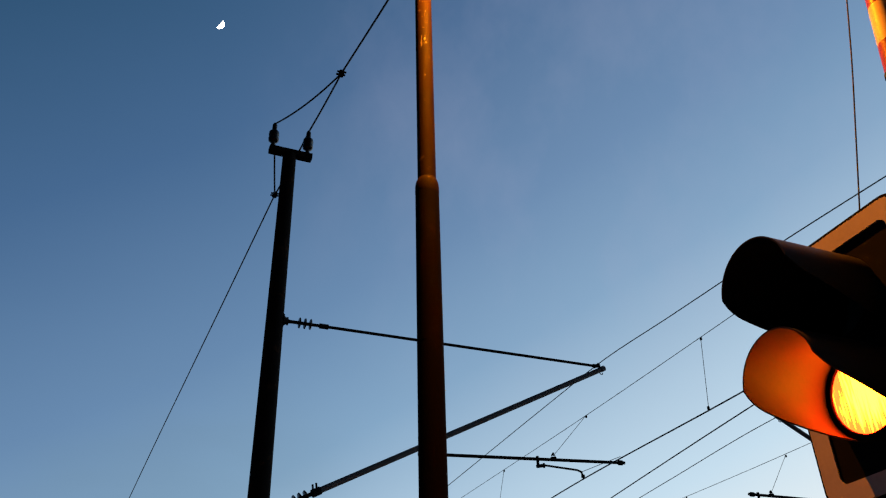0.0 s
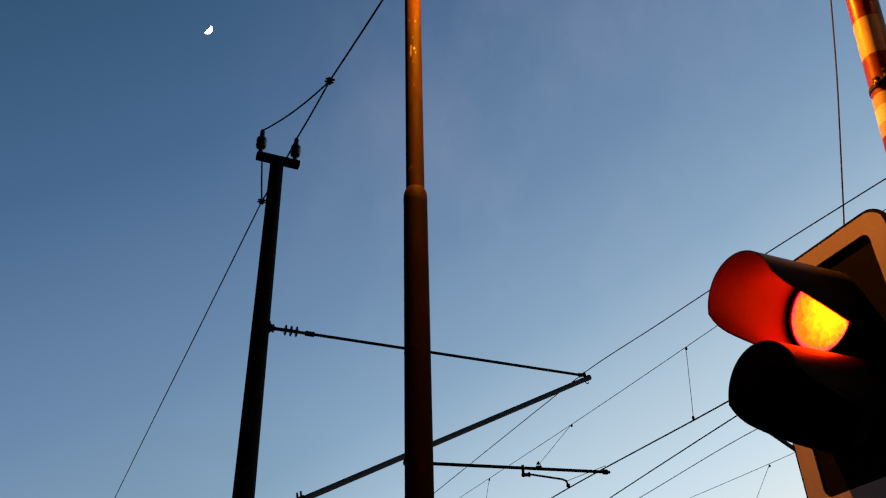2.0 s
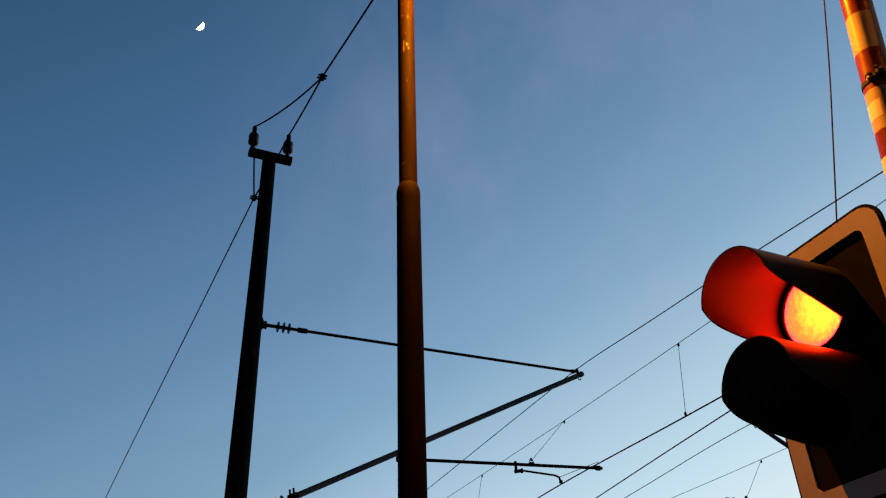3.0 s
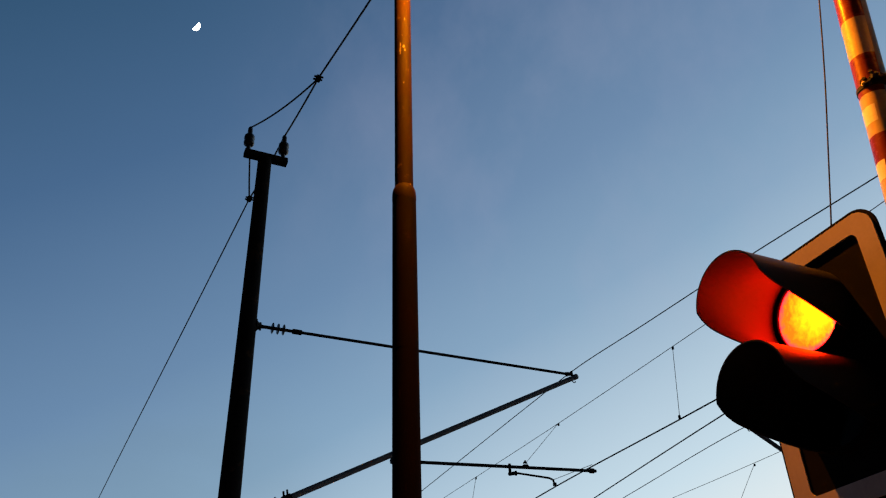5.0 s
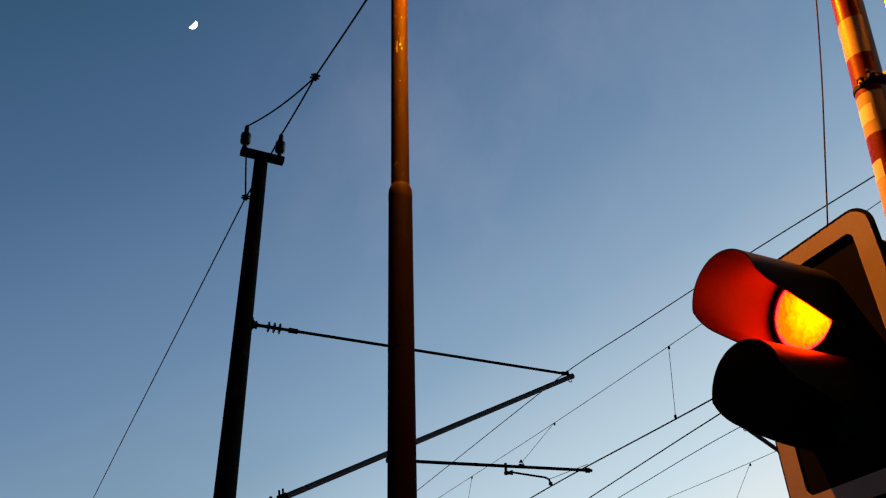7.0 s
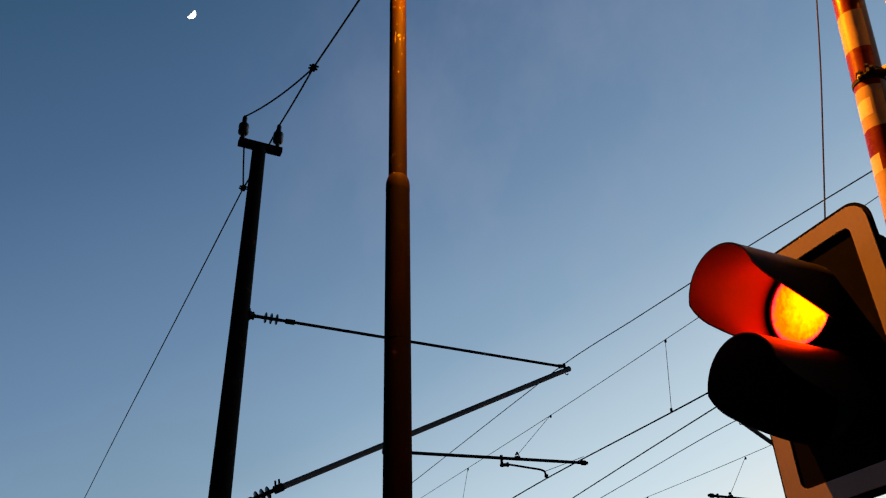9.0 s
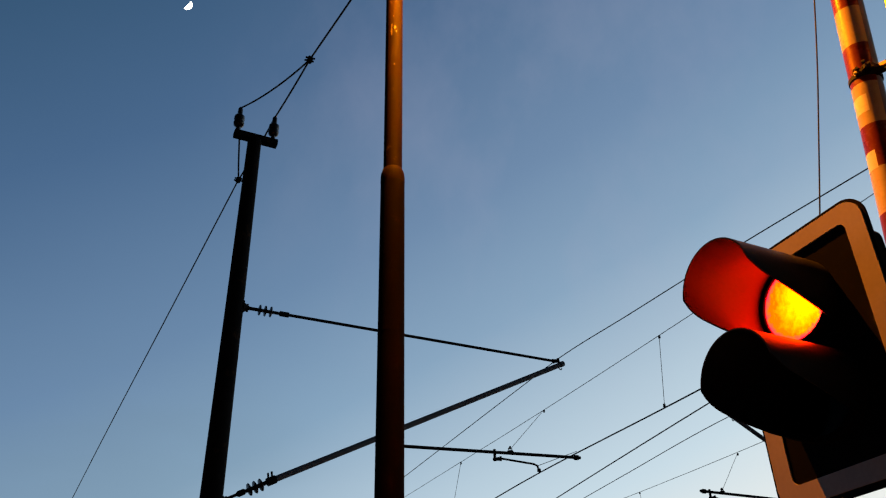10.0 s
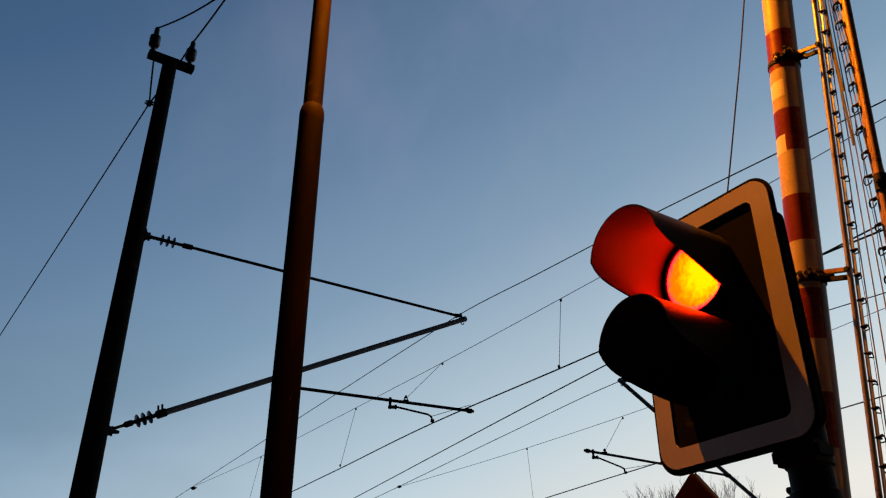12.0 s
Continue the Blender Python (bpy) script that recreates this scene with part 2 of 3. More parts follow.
def box(centre, size, turn=None, bevel=0.004, bm=None):
    b = bm or bmesh.new()
    m = Matrix.Translation(centre) @ (turn or Matrix()) @ Matrix.Diagonal((*size, 1))
    made = bmesh.ops.create_cube(b, size=1, matrix=m)["verts"]
    if bevel:
        es = {e for v in made for e in v.link_edges}
        bmesh.ops.bevel(b, geom=list(es), offset=bevel, segments=2, affect="EDGES")
    return b


def hang(p, q, dip, n=24):
    """Points of a wire from p to q with a dip in the middle."""
    p, q = Vector(p), Vector(q)
    return [p.lerp(q, i / n) - Vector((0, 0, dip * 4 * (i / n) * (1 - i / n))) for i in range(n + 1)]


# ---- ground ----
bm = bmesh.new()
bmesh.ops.create_grid(bm, x_segments=8, y_segments=8, size=2500)
single("ground", bm, ASPHALT, (0, 0, 0), "dark asphalt ground at a level crossing", "ground", kind="structure")


# ---- railway overhead line ----
def insulator(name, p, q, r, parent, sheds=3):
    """A ribbed insulator between p and q with metal end caps."""
    prof = [(0, 0.3 * r), (0.1, 0.3 * r)]
    for i in range(sheds):
        s = 0.18 + 0.64 * i / max(sheds - 1, 1)
        prof += [(s - 0.085, 0.32 * r), (s - 0.05, 0.9 * r), (s, r), (s + 0.03, 0.85 * r), (s + 0.05, 0.32 * r)]
    prof += [(0.93, 0.3 * r), (1, 0.3 * r)]
    prof.sort(key=lambda a: a[0])
    return part(name, turned(p, q, prof), GLAZE, parent, "dark brown glazed ribbed insulator")


def cantilever(mast, x0, y, k, zt, zl, xtip, ztip, reg, hangx, steady, drop):
    """Tie, bracket tube, registration tube and steady arm; k is the side (+1 towards +x)."""
    f = lambda dx, z: (x0 + k * dx, y, z)
    # hinge brackets on the mast
    for nm, z in (("upper_hinge", zt), ("lower_hinge", zl)):
        bm = box(f(-0.02, z), (0.05, 0.08, 0.17))
        rings(bm, (f(-0.01, z), f(0.03, z), f(0.07, z), f(0.13, z)), [0.075, 0.05, 0.028, 0.018], 12)
        bar(f(0.05, z - 0.055), f(0.05, z + 0.055), 0.014, bm=bm)
        part(nm, bm, IRON, mast)
    L = abs(xtip - x0)
    way = lambda s, a, b: (x0 + k * s * L, y, a + (b - a) * s)
    tie = lambda s: way(s, zt, ztip + 0.045)
    part("tie_fitting", bar(tie(0.02), tie(0.045), 0.024), IRON, mast)
    insulator("tie_insulator", tie(0.036), tie(0.084), 0.075, mast)
    bm = bar(tie(0.08), tie(0.115), 0.022)
    bar(tie(0.10), tie(0.125), 0.036, bm=bm)
    bar(tie(0.12), tie(0.978), 0.021, bm=bm)
    part("tie_rod", bm, IRON, mast)
    di = lambda s: way(s, zl, ztip)
    bm = bar(di(0.012), di(0.062), 0.018)
    turned(di(0.034), di(0.056), [(0, 0.02), (0.2, 0.036), (0.8, 0.036), (1, 0.02)], bm=bm)
    part("bracket_fitting", bm, IRON, mast)
    insulator("bracket_insulator", di(0.057), di(0.099), 0.078, mast)
    bm = bar(di(0.095), di(0.115), 0.026)
    bar(di(0.106), di(0.126), 0.05, bm=bm)
    for at in (0.109, 0.118):
        q = Vector(di(at))
        bar(q, q + Vector((-k * 0.015, 0, 0.105)), 0.013, bm=bm, seg=8)
    part("tube_socket", bm, IRON, mast)
    bm = bar(di(0.122), di(1.006), 0.038)
    bar(di(1.0), di(1.012), 0.043, bm=bm)
    part("bracket_tube", bm, TUBE, mast, "weathered grey steel bracket tube")
    e = Vector(di(1.0))
    bm = box(e + Vector((-k * 0.07, 0, 0.045)), (0.10, 0.06, 0.035), Matrix.Rotation(-k * 0.4, 4, "Y"))
    bar(e + Vector((-k * 0.015, 0, 0.0)), e + Vector((-k * 0.03, 0, 0.10)), 0.020, bm=bm)
    bar(e + Vector((-k * 0.13, 0, 0.045)), e + Vector((-k * 0.03, 0, 0.055)), 0.028, bm=bm)
    rings(bm, [e + Vector((k * (0.0 + 0.025 * math.cos(a)), 0, -0.055 + 0.025 * math.sin(a))) for a in (2.2 + 0.7 * i for i in range(7))], 0.008, 6)
    part("messenger_clamp", bm, IRON, mast)
    a, b = Vector((reg[0], y, reg[1])), Vector((reg[2], y, reg[3]))
    bm = bar(a, b, 0.022)
    bar(b - (b - a).normalized() * 0.10, b - (b - a).normalized() * 0.04, 0.036, bm=bm)
    bar(a - (b - a).normalized() * 0.02, a + (b - a).normalized() * 0.08, 0.04, bm=bm)
    part("registration_tube", bm, IRON, mast)
    on = lambda x: a.lerp(b, (x - a.x) / (b.x - a.x))
    h = on(hangx)
    bm = bar(h + Vector((0, 0, 0.04)), h - Vector((0, 0, 0.12)), 0.02)
    bar(h + Vector((-0.02, 0, -0.10)), h + Vector((0.1, 0, -0.08)), 0.024, bm=bm)
    bar(h + Vector((0.09, 0, -0.05)), h + Vector((0.09, 0, -0.11)), 0.016, bm=bm)
    part("steady_hanger", bm, IRON, mast)
    s = Vector(steady)
    part("steady_arm", rings(bmesh.new(), (h + Vector((0.05, 0, -0.075)), s + Vector((-0.08, 0, 0.09)), s + Vector((-0.02, 0, 0.07)), s), 0.015, 8), IRON, mast)
    part("contact_clamp", box(s + Vector((0, 0, 0.01)), (0.036, 0.05, 0.042)), IRON, mast)
    part("stay_wire", bar(s + Vector((-0.02, 0, 0.07)), s + Vector((0.03, -0.9, 0.004)), 0.004, seg=6), CABLE, mast)
    d = on(drop)
    part("dropper_clamp", rings(box(d + Vector((0, 0, 0.012)), (0.075, 0.05, 0.05)), [d + Vector((0.028 * math.cos(a), 0, 0.05 + 0.03 * math.sin(a))) for a in (-0.6 + 0.75 * i for i in range(6))], 0.008, 6), IRON, mast)


def round_mast(x, y, top, label):
    m = thing("catenary_mast", x, y, 0, label, "railway mast", "overhead line masts")
    part("foundation", box((x, y, 0.15), (0.8, 0.8, 0.34), bevel=0.02), CONCRETE, m, "grey concrete foundation")
    part("mast_tube", rings(bmesh.new(), [(x, y, 0.3), (x, y, 4.0), (x, y, 7.0), (x, y, top)], [0.148, 0.132, 0.114, 0.099], 32), MAST, m)
    return m


mast = round_mast(1.773, 9.8, 9.585, "tall dark tapered round railway mast with a bracket arm")
bm = box((1.785, 9.8, 9.622), (0.64, 0.12, 0.098))
part("crossarm", bm, MAST, mast)
for x in (1.515, 2.035):
    z = 9.665
    pr = [(0, 0.032), (0.2, 0.032), (0.22, 0.05), (0.27, 0.074), (0.36, 0.079), (0.45, 0.068), (0.5, 0.079), (0.62, 0.074), (0.68, 0.05), (0.7, 0.038), (0.93, 0.036), (1.0, 0.022)]
    part("post_insulator", turned((x, 9.8, z), (x, 9.8, z + 0.46), pr), GLAZE, mast, "dark glazed post insulator")
cantilever(mast, 1.89, 9.8, 1, 6.845, 4.345, 6.72, 6.852, (3.79, 5.245, 6.9, 5.435), 5.5, (6.19, 9.8, 5.165), 5.75)

far = round_mast(15.65, 10.43, 9.5, "dark round railway mast beyond the second track")
cantilever(far, 15.52, 10.43, -1, 6.9, 4.22, 10.63, 6.80, (13.19, 5.45, 9.6, 5.40), 9.79, (10.5, 10.43, 5.14), 10.06)


def wire(name, pts, r, label, seg=6):
    return single(name, rings(bmesh.new(), pts, r, seg), CABLE, pts[0], label, "overhead wire", "overhead wires")


def run(points, n=10):
    """A smooth line through the points, however unevenly they are spaced."""
    ps = [Vector(p) for p in points]
    ls = [(b - a).length for a, b in zip(ps, ps[1:])]
    ts = []
    for i in range(len(ps)):
        if i == 0:
            ts.append((ps[1] - ps[0]) / ls[0])
        elif i == len(ps) - 1:
            ts.append((ps[-1] - ps[-2]) / ls[-1])
        else:
            u, w = (ps[i] - ps[i - 1]) / ls[i - 1], (ps[i + 1] - ps[i]) / ls[i]
            ts.append((u * ls[i] + w * ls[i - 1]) / (ls[i] + ls[i - 1]))
    made = []
    for i, l in enumerate(ls):
        for j in range(n):
            t = j / n
            made.append(ps[i] * (2 * t ** 3 - 3 * t * t + 1) + ts[i] * l * (t ** 3 - 2 * t * t + t) + ps[i + 1] * (3 * t * t - 2 * t ** 3) + ts[i + 1] * l * (t ** 3 - t * t))
    return made + [ps[-1]]


# first track
wire("messenger_wire", run([(6.6, 60, 6.95), (6.7, 36, 6.35), (6.72, 22.2, 6.70), (6.72, 15.6, 6.845), (6.72, 11, 6.945), (6.72, 9.8, 6.965), (6.72, 8, 6.865), (6.72, 5.8, 6.742), (6.72, 4.1, 6.612), (6.72, 2.9, 6.518), (6.7, -12, 6.0), (6.6, -44, 6.9)]),
     0.0075, "thin dark stranded messenger wire")
wire("stitch_wire", run([(6.71, 22.1, 6.66), (6.62, 17.4, 6.395), (6.62, 13, 6.305), (6.62, 10.2, 6.262), (6.62, 7.4, 6.249), (6.62, 3.67, 6.268), (6.63, 2.9, 6.293), (6.66, 0, 6.33)]), 0.0046, "very thin dark stitch wire between clamps")
wire("contact_wire", run([(6.5, 62, 5.15), (6.44, 30, 5.14), (6.31, 13, 5.155), (6.2, 9.8, 5.145), (6.28, 7.15, 5.145), (6.36, 3.6, 5.14), (6.38, 3.05, 5.13), (6.7, -40, 5.15)]), 0.009, "dark contact wire above the first track")
wire("contact_wire", run([(11.0, 45, 5.17), (7.56, 14.68, 5.15), (6.67, 6.84, 5.15), (6.29, 3.4, 5.12), (5.6, -3, 5.12), (2.0, -40, 5.15)]), 0.008, "dark contact wire crossing over between the tracks")
# second track
wire("messenger_wire", run([(10.9, 60, 6.8), (10.75, 34, 5.9), (10.66, 18.5, 6.43), (10.65, 13.86, 6.68), (10.64, 10.45, 6.83), (10.65, 6.21, 6.64), (10.65, 5.37, 6.577), (10.7, -12, 6.0), (10.7, -44, 6.8)]), 0.0075, "thin dark messenger wire above the second track")
wire("stitch_wire", run([(10.67, 18.5, 6.43), (10.6, 13.2, 6.215), (10.6, 10.46, 6.165), (10.6, 9.8, 6.16), (10.6, 6.2, 6.32), (10.6, 5.4, 6.35), (10.62, 2, 6.4)]), 0.0046, "very thin stitch wire above the second track")
wire("contact_wire", run([(10.9, 60, 5.15), (10.64, 12.8, 5.15), (10.5, 10.43, 5.145), (10.42, 6.2, 5.15), (10.5, -40, 5.15)]), 0.009, "dark contact wire above the second track")
wire("feeder_wire", run([(2.10, 8.26, 9.95), (2.25, 6.76, 9.85), (2.6, 2.5, 9.6), (3.2, -8, 9.3)]), 0.013, "dark stranded feeder cable joined by a clamp")
wire("feeder_wire", run([(1.78, 10.8, 9.55), (1.60, 14, 9.37), (1.25, 20.9, 9.15), (0.6, 36, 8.95), (-0.2, 55, 9.6)]), 0.011, "dark feeder cable running on to the next mast")


def feeder_branch(a, b, dip):
    wire("feeder_branch", hang(a, b, dip, 12), 0.013, "short dark cable from an insulator to the clamp")


feeder_branch((1.515, 9.8, 10.12), (2.10, 8.26, 9.95), 0.08)
feeder_branch((2.035, 9.8, 10.12), (2.10, 8.26, 9.95), 0.02)
feeder_branch((1.515, 9.8, 10.12), (1.78, 10.8, 9.55), 0.10)
feeder_branch((2.035, 9.8, 10.12), (1.78, 10.8, 9.55), 0.04)


def cable_clamp(p, size):
    p = Vector(p)
    bm = box(p, (size, size * 1.6, size * 0.9), bevel=size * 0.15)
    for s in (-0.4, 0.4):
        bar(p + Vector((-size * 0.9, s * size, 0)), p + Vector((size * 0.9, s * size, 0.2 * size)), size * 0.2, bm=bm, seg=8)
    single("cable_clamp", bm, IRON, p, "small dark bolted cable clamp", "clamp", "cable clamps")


cable_clamp((2.10, 8.26, 9.95), 0.07)
cable_clamp((1.78, 10.8, 9.55), 0.07)
cable_clamp((6.68, 22.2, 6.61), 0.08)
cable_clamp((10.67, 18.4, 6.43), 0.06)


def dropper(top, bottom, r=0.0037):
    t, b = Vector(top), Vector(bottom)
    m = thing("dropper", *b, "thin dropper wire with a clamp at each end", "dropper wire", "droppers of the overhead line")
    part("dropper_wire", bar(t, b, r, seg=6), CABLE, m)
    for p, s in ((t, -0.02), (b, 0.025)):
        part("clip", box(p + Vector((0, 0, s)), (0.022, 0.028, 0.042)), IRON, m)


dropper((6.6, 12.99, 6.29), (6.27, 12.81, 5.16))
dropper((6.6, 10.17, 6.25), (5.75, 9.8, 5.42))
dropper((6.6, 7.39, 6.235), (6.30, 7.17, 5.16))
dropper((6.6, 17.38, 6.38), (6.3, 17.1, 5.16))
dropper((10.6, 13.2, 6.215), (10.62, 13.1, 5.16))
dropper((10.6, 10.46, 6.15), (10.06, 10.43, 5.45))

# ---- street lamp ----
LX, LY = 1.121, 2.772
post = thing("street_lamp", LX, LY, 0, "rusty brown stepped tube street lamp, sodium lit", "street lamp")
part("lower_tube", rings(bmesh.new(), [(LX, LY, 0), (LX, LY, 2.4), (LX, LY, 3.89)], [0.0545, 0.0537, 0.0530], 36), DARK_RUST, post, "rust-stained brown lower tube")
pr = [(0, 0.0530), (0.12, 0.0540), (0.45, 0.0535), (0.68, 0.0515), (0.86, 0.047), (1.0, 0.0415)]
part("reducing_collar", turned((LX, LY, 3.863), (LX, LY, 3.944), pr, 36), RUST, post)
part("upper_tube", rings(bmesh.new(), [(LX, LY, 3.933), (LX, LY, 5.77)], [0.0418, 0.0425], 32), RUST, post, "orange-lit upper tube with chipped paint")


def paint_chip(z, turn_to, w, h, seed):
    """A ragged flake of bare primer on the upper tube."""
    r = random.Random(seed)
    bm = bmesh.new()
    rim = []
    for i in range(14):
        a = 2 * math.pi * i / 14
        k = r.uniform(0.55, 1.0)
        b = radians(turn_to) + math.cos(a) * w * k / 0.0425
        rim.append(bm.verts.new((LX + math.cos(b) * 0.0433, LY + math.sin(b) * 0.0433, z + math.sin(a) * h * k)))
    b = radians(turn_to)
    mid = bm.verts.new((LX + math.cos(b) * 0.0436, LY + math.sin(b) * 0.0436, z))
    for i in range(14):
        bm.faces.new((mid, rim[i], rim[(i + 1) % 14]))
    part("paint_chip", bm, PRIMER, post, "pale flake of bare primer")


for z, a, w, h, sd in ((4.775, 230, 0.006, 0.036, 3), (4.815, 233, 0.004, 0.022, 4), (4.80, 253, 0.007, 0.012, 5), (4.775, 262, 0.004, 0.010, 6), (4.88, 243, 0.003, 0.006, 7), (4.552, 251, 0.004, 0.009, 8), (5.0, 262, 0.003, 0.010, 9)):
    paint_chip(z, a, w, h, sd)
arm = run([(LX, LY, 5.75), (LX + 0.005, LY - 0.02, 5.85), (LX + 0.04, LY - 0.12, 5.90), tuple(HEAD + Vector((-0.04, 0.16, 0.12)))])
part("lamp_arm", rings(bmesh.new(), arm, 0.024, 16), RUST, post)
turn = Matrix.Rotation(math.atan2(LY - HEAD.y, LX - HEAD.x), 4, "Z")
part("lamp_head", box(HEAD + Vector((0, 0, 0.08)), (0.56, 0.32, 0.14), turn, bevel=0.03), ALU, post, "grey lamp head")
# unseen skirt added to cut the lamp's light off the mast and brackets
bm = bmesh.new()
tiers = [[bm.verts.new(HEAD + Vector((math.cos(a) * r, math.sin(a) * r, z))) for a in (2 * math.pi * i / 32 for i in range(32))]
         for r, z in ((0.145, 0.015), (0.145, -0.116), (0.140, -0.116), (0.140, 0.015))]
for a, b in zip(tiers, tiers[1:] + tiers[:1]):
    for i in range(32):
        bm.faces.new((a[i], a[(i + 1) % 32], b[(i + 1) % 32], b[i]))
part("added_light_skirt", bm, ALU, post)
for z in (2.32, 3.13):
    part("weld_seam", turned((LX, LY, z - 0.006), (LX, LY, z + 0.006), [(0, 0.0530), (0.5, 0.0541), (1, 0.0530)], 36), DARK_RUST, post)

# ---- level crossing signal ----
SY = 1.324
signal = thing("crossing_signal", 1.90, 1.256, 0, "black two-lamp crossing signal on a post, white-bordered board", "crossing signal")
part("post", rings(bmesh.new(), [(1.90, 1.256, 0), (1.90, 1.256, 2.62)], 0.054, 28), BLACK_STEEL, signal, "black steel post")
for z in (2.09, 2.185):
    part("post_collar", turned((1.90, 1.256, z - 0.02), (1.90, 1.256, z + 0.02), [(0, 0.056), (0.1, 0.060), (0.9, 0.060), (1, 0.056)], 28), BLACK_STEEL, signal)
part("post_bracket", box((1.87, 1.250, 2.195), (0.08, 0.135, 0.05), bevel=0.012), BLACK_STEEL, signal)
bm = bar((1.9, 1.305, 2.1), (1.9, 1.335, 2.1), 0.012)
bar((1.9, 1.305, 2.125), (1.9, 1.33, 2.125), 0.009, bm=bm)
part("clamp_bolt", bm, BLACK_STEEL, signal)


def rounded(y0, y1, z0, z1, r, n=8):
    pts = []
    for cy, cz, a0 in ((y1 - r, z1 - r, 0), (y0 + r, z1 - r, 90), (y0 + r, z0 + r, 180), (y1 - r, z0 + r, 270)):
        for i in range(n + 1):
            a = radians(a0 + 90 * i / n)
            pts.append((cy + r * math.cos(a), cz + r * math.sin(a)))
    return pts


def ring_plate(outer, inners, xa, xb):
    """A plate across x between xa and xb with holes."""
    bm = bmesh.new()
    for ring in (outer, *inners):
        vs = [bm.verts.new((xa, y, z)) for y, z in ring]
        for i in range(len(vs)):
            bm.edges.new((vs[i], vs[(i + 1) % len(vs)]))
    bmesh.ops.triangle_fill(bm, use_beauty=True, edges=bm.edges[:])
    made = bmesh.ops.extrude_face_region(bm, geom=bm.faces[:])["geom"]
    bmesh.ops.translate(bm, verts=[g for g in made if isinstance(g, bmesh.types.BMVert)], vec=(xb - xa, 0, 0))
    return bm


def circle(cy, cz, r, n=40):
    return [(cy + r * math.cos(2 * math.pi * i / n), cz + r * math.sin(2 * math.pi * i / n)) for i in range(n)]


B = (1.062, 1.541, 2.164, 2.864)
LAMPS = (("red", 2.664, RED_GLOW, RED_GLASS, RED_FADE_GLASS), ("amber", 2.412, AMBER_GLOW, AMBER_GLASS, AMBER_FADE_GLASS))
holes = [circle(SY, z, 0.100) for _, z, *_ in LAMPS]
part("backboard", ring_plate(rounded(*B, 0.065), holes, 1.682, 1.689), BLACK, signal, "rounded black backboard", smooth=False)
part("white_border", ring_plate(rounded(B[0] + 0.009, B[1] - 0.008, B[2] + 0.016, B[3] - 0.010, 0.056),
                                [rounded(B[0] + 0.064, B[1] - 0.062, B[2] + 0.066, B[3] - 0.060, 0.022)], 1.678, 1.682), WHITE, signal, "dirty white painted border", smooth=False)
# closed lamp case behind the board
part("lamp_case", ring_plate(rounded(1.118, 1.51, 2.22, 2.82, 0.04), [rounded(1.125, 1.503, 2.227, 2.813, 0.036)], 1.696, 1.79), BLACK, signal, "black lamp case", smooth=False)
part("case_back", ring_plate(rounded(1.118, 1.51, 2.22, 2.82, 0.04), [], 1.79, 1.80), BLACK, signal, smooth=False)
part("hinge", bar((1.725, 1.108, 2.70), (1.725, 1.108, 2.78), 0.012), BLACK, signal)
part("hinge", bar((1.725, 1.108, 2.30), (1.725, 1.108, 2.38), 0.012), BLACK, signal)


def visor(z):
    """A cowl open below, its lower edges cut back towards the lens."""
    R, L0 = 0.1200, 0.281
    bm = bmesh.new()
    n, m = 48, 24
    skins = []
    for rr in (R, R - 0.004):
        grid = []
        for j in range(m + 1):
            t = j / m
            lo, hi = -44 + 43 * t, 247 - 60 * t
            if t > 0.8:
                lo, hi = lo + 9 * ((t - 0.8) / 0.2) ** 2.5, hi - 13 * ((t - 0.8) / 0.2) ** 2.5
            row = []
            for i in range(n + 1):
                a = radians(lo + (hi - lo) * i / n)
                row.append(bm.verts.new((1.682 - L0 * t, SY - 0.001 - math.cos(a) * rr, z + math.sin(a) * rr)))
            grid.append(row)
        for a, b in zip(grid, grid[1:]):
            for i in range(n):
                bm.faces.new((a[i], a[i + 1], b[i + 1], b[i]))
        rim = grid[0] + [r[-1] for r in grid[1:]] + grid[-1][-2::-1] + [r[0] for r in grid[-2:0:-1]]
        skins.append(rim)
    for i in range(len(skins[0])):
        k = (i + 1) % len(skins[0])
        bm.faces.new((skins[0][i], skins[0][k], skins[1][k], skins[1][i]))
    return bm


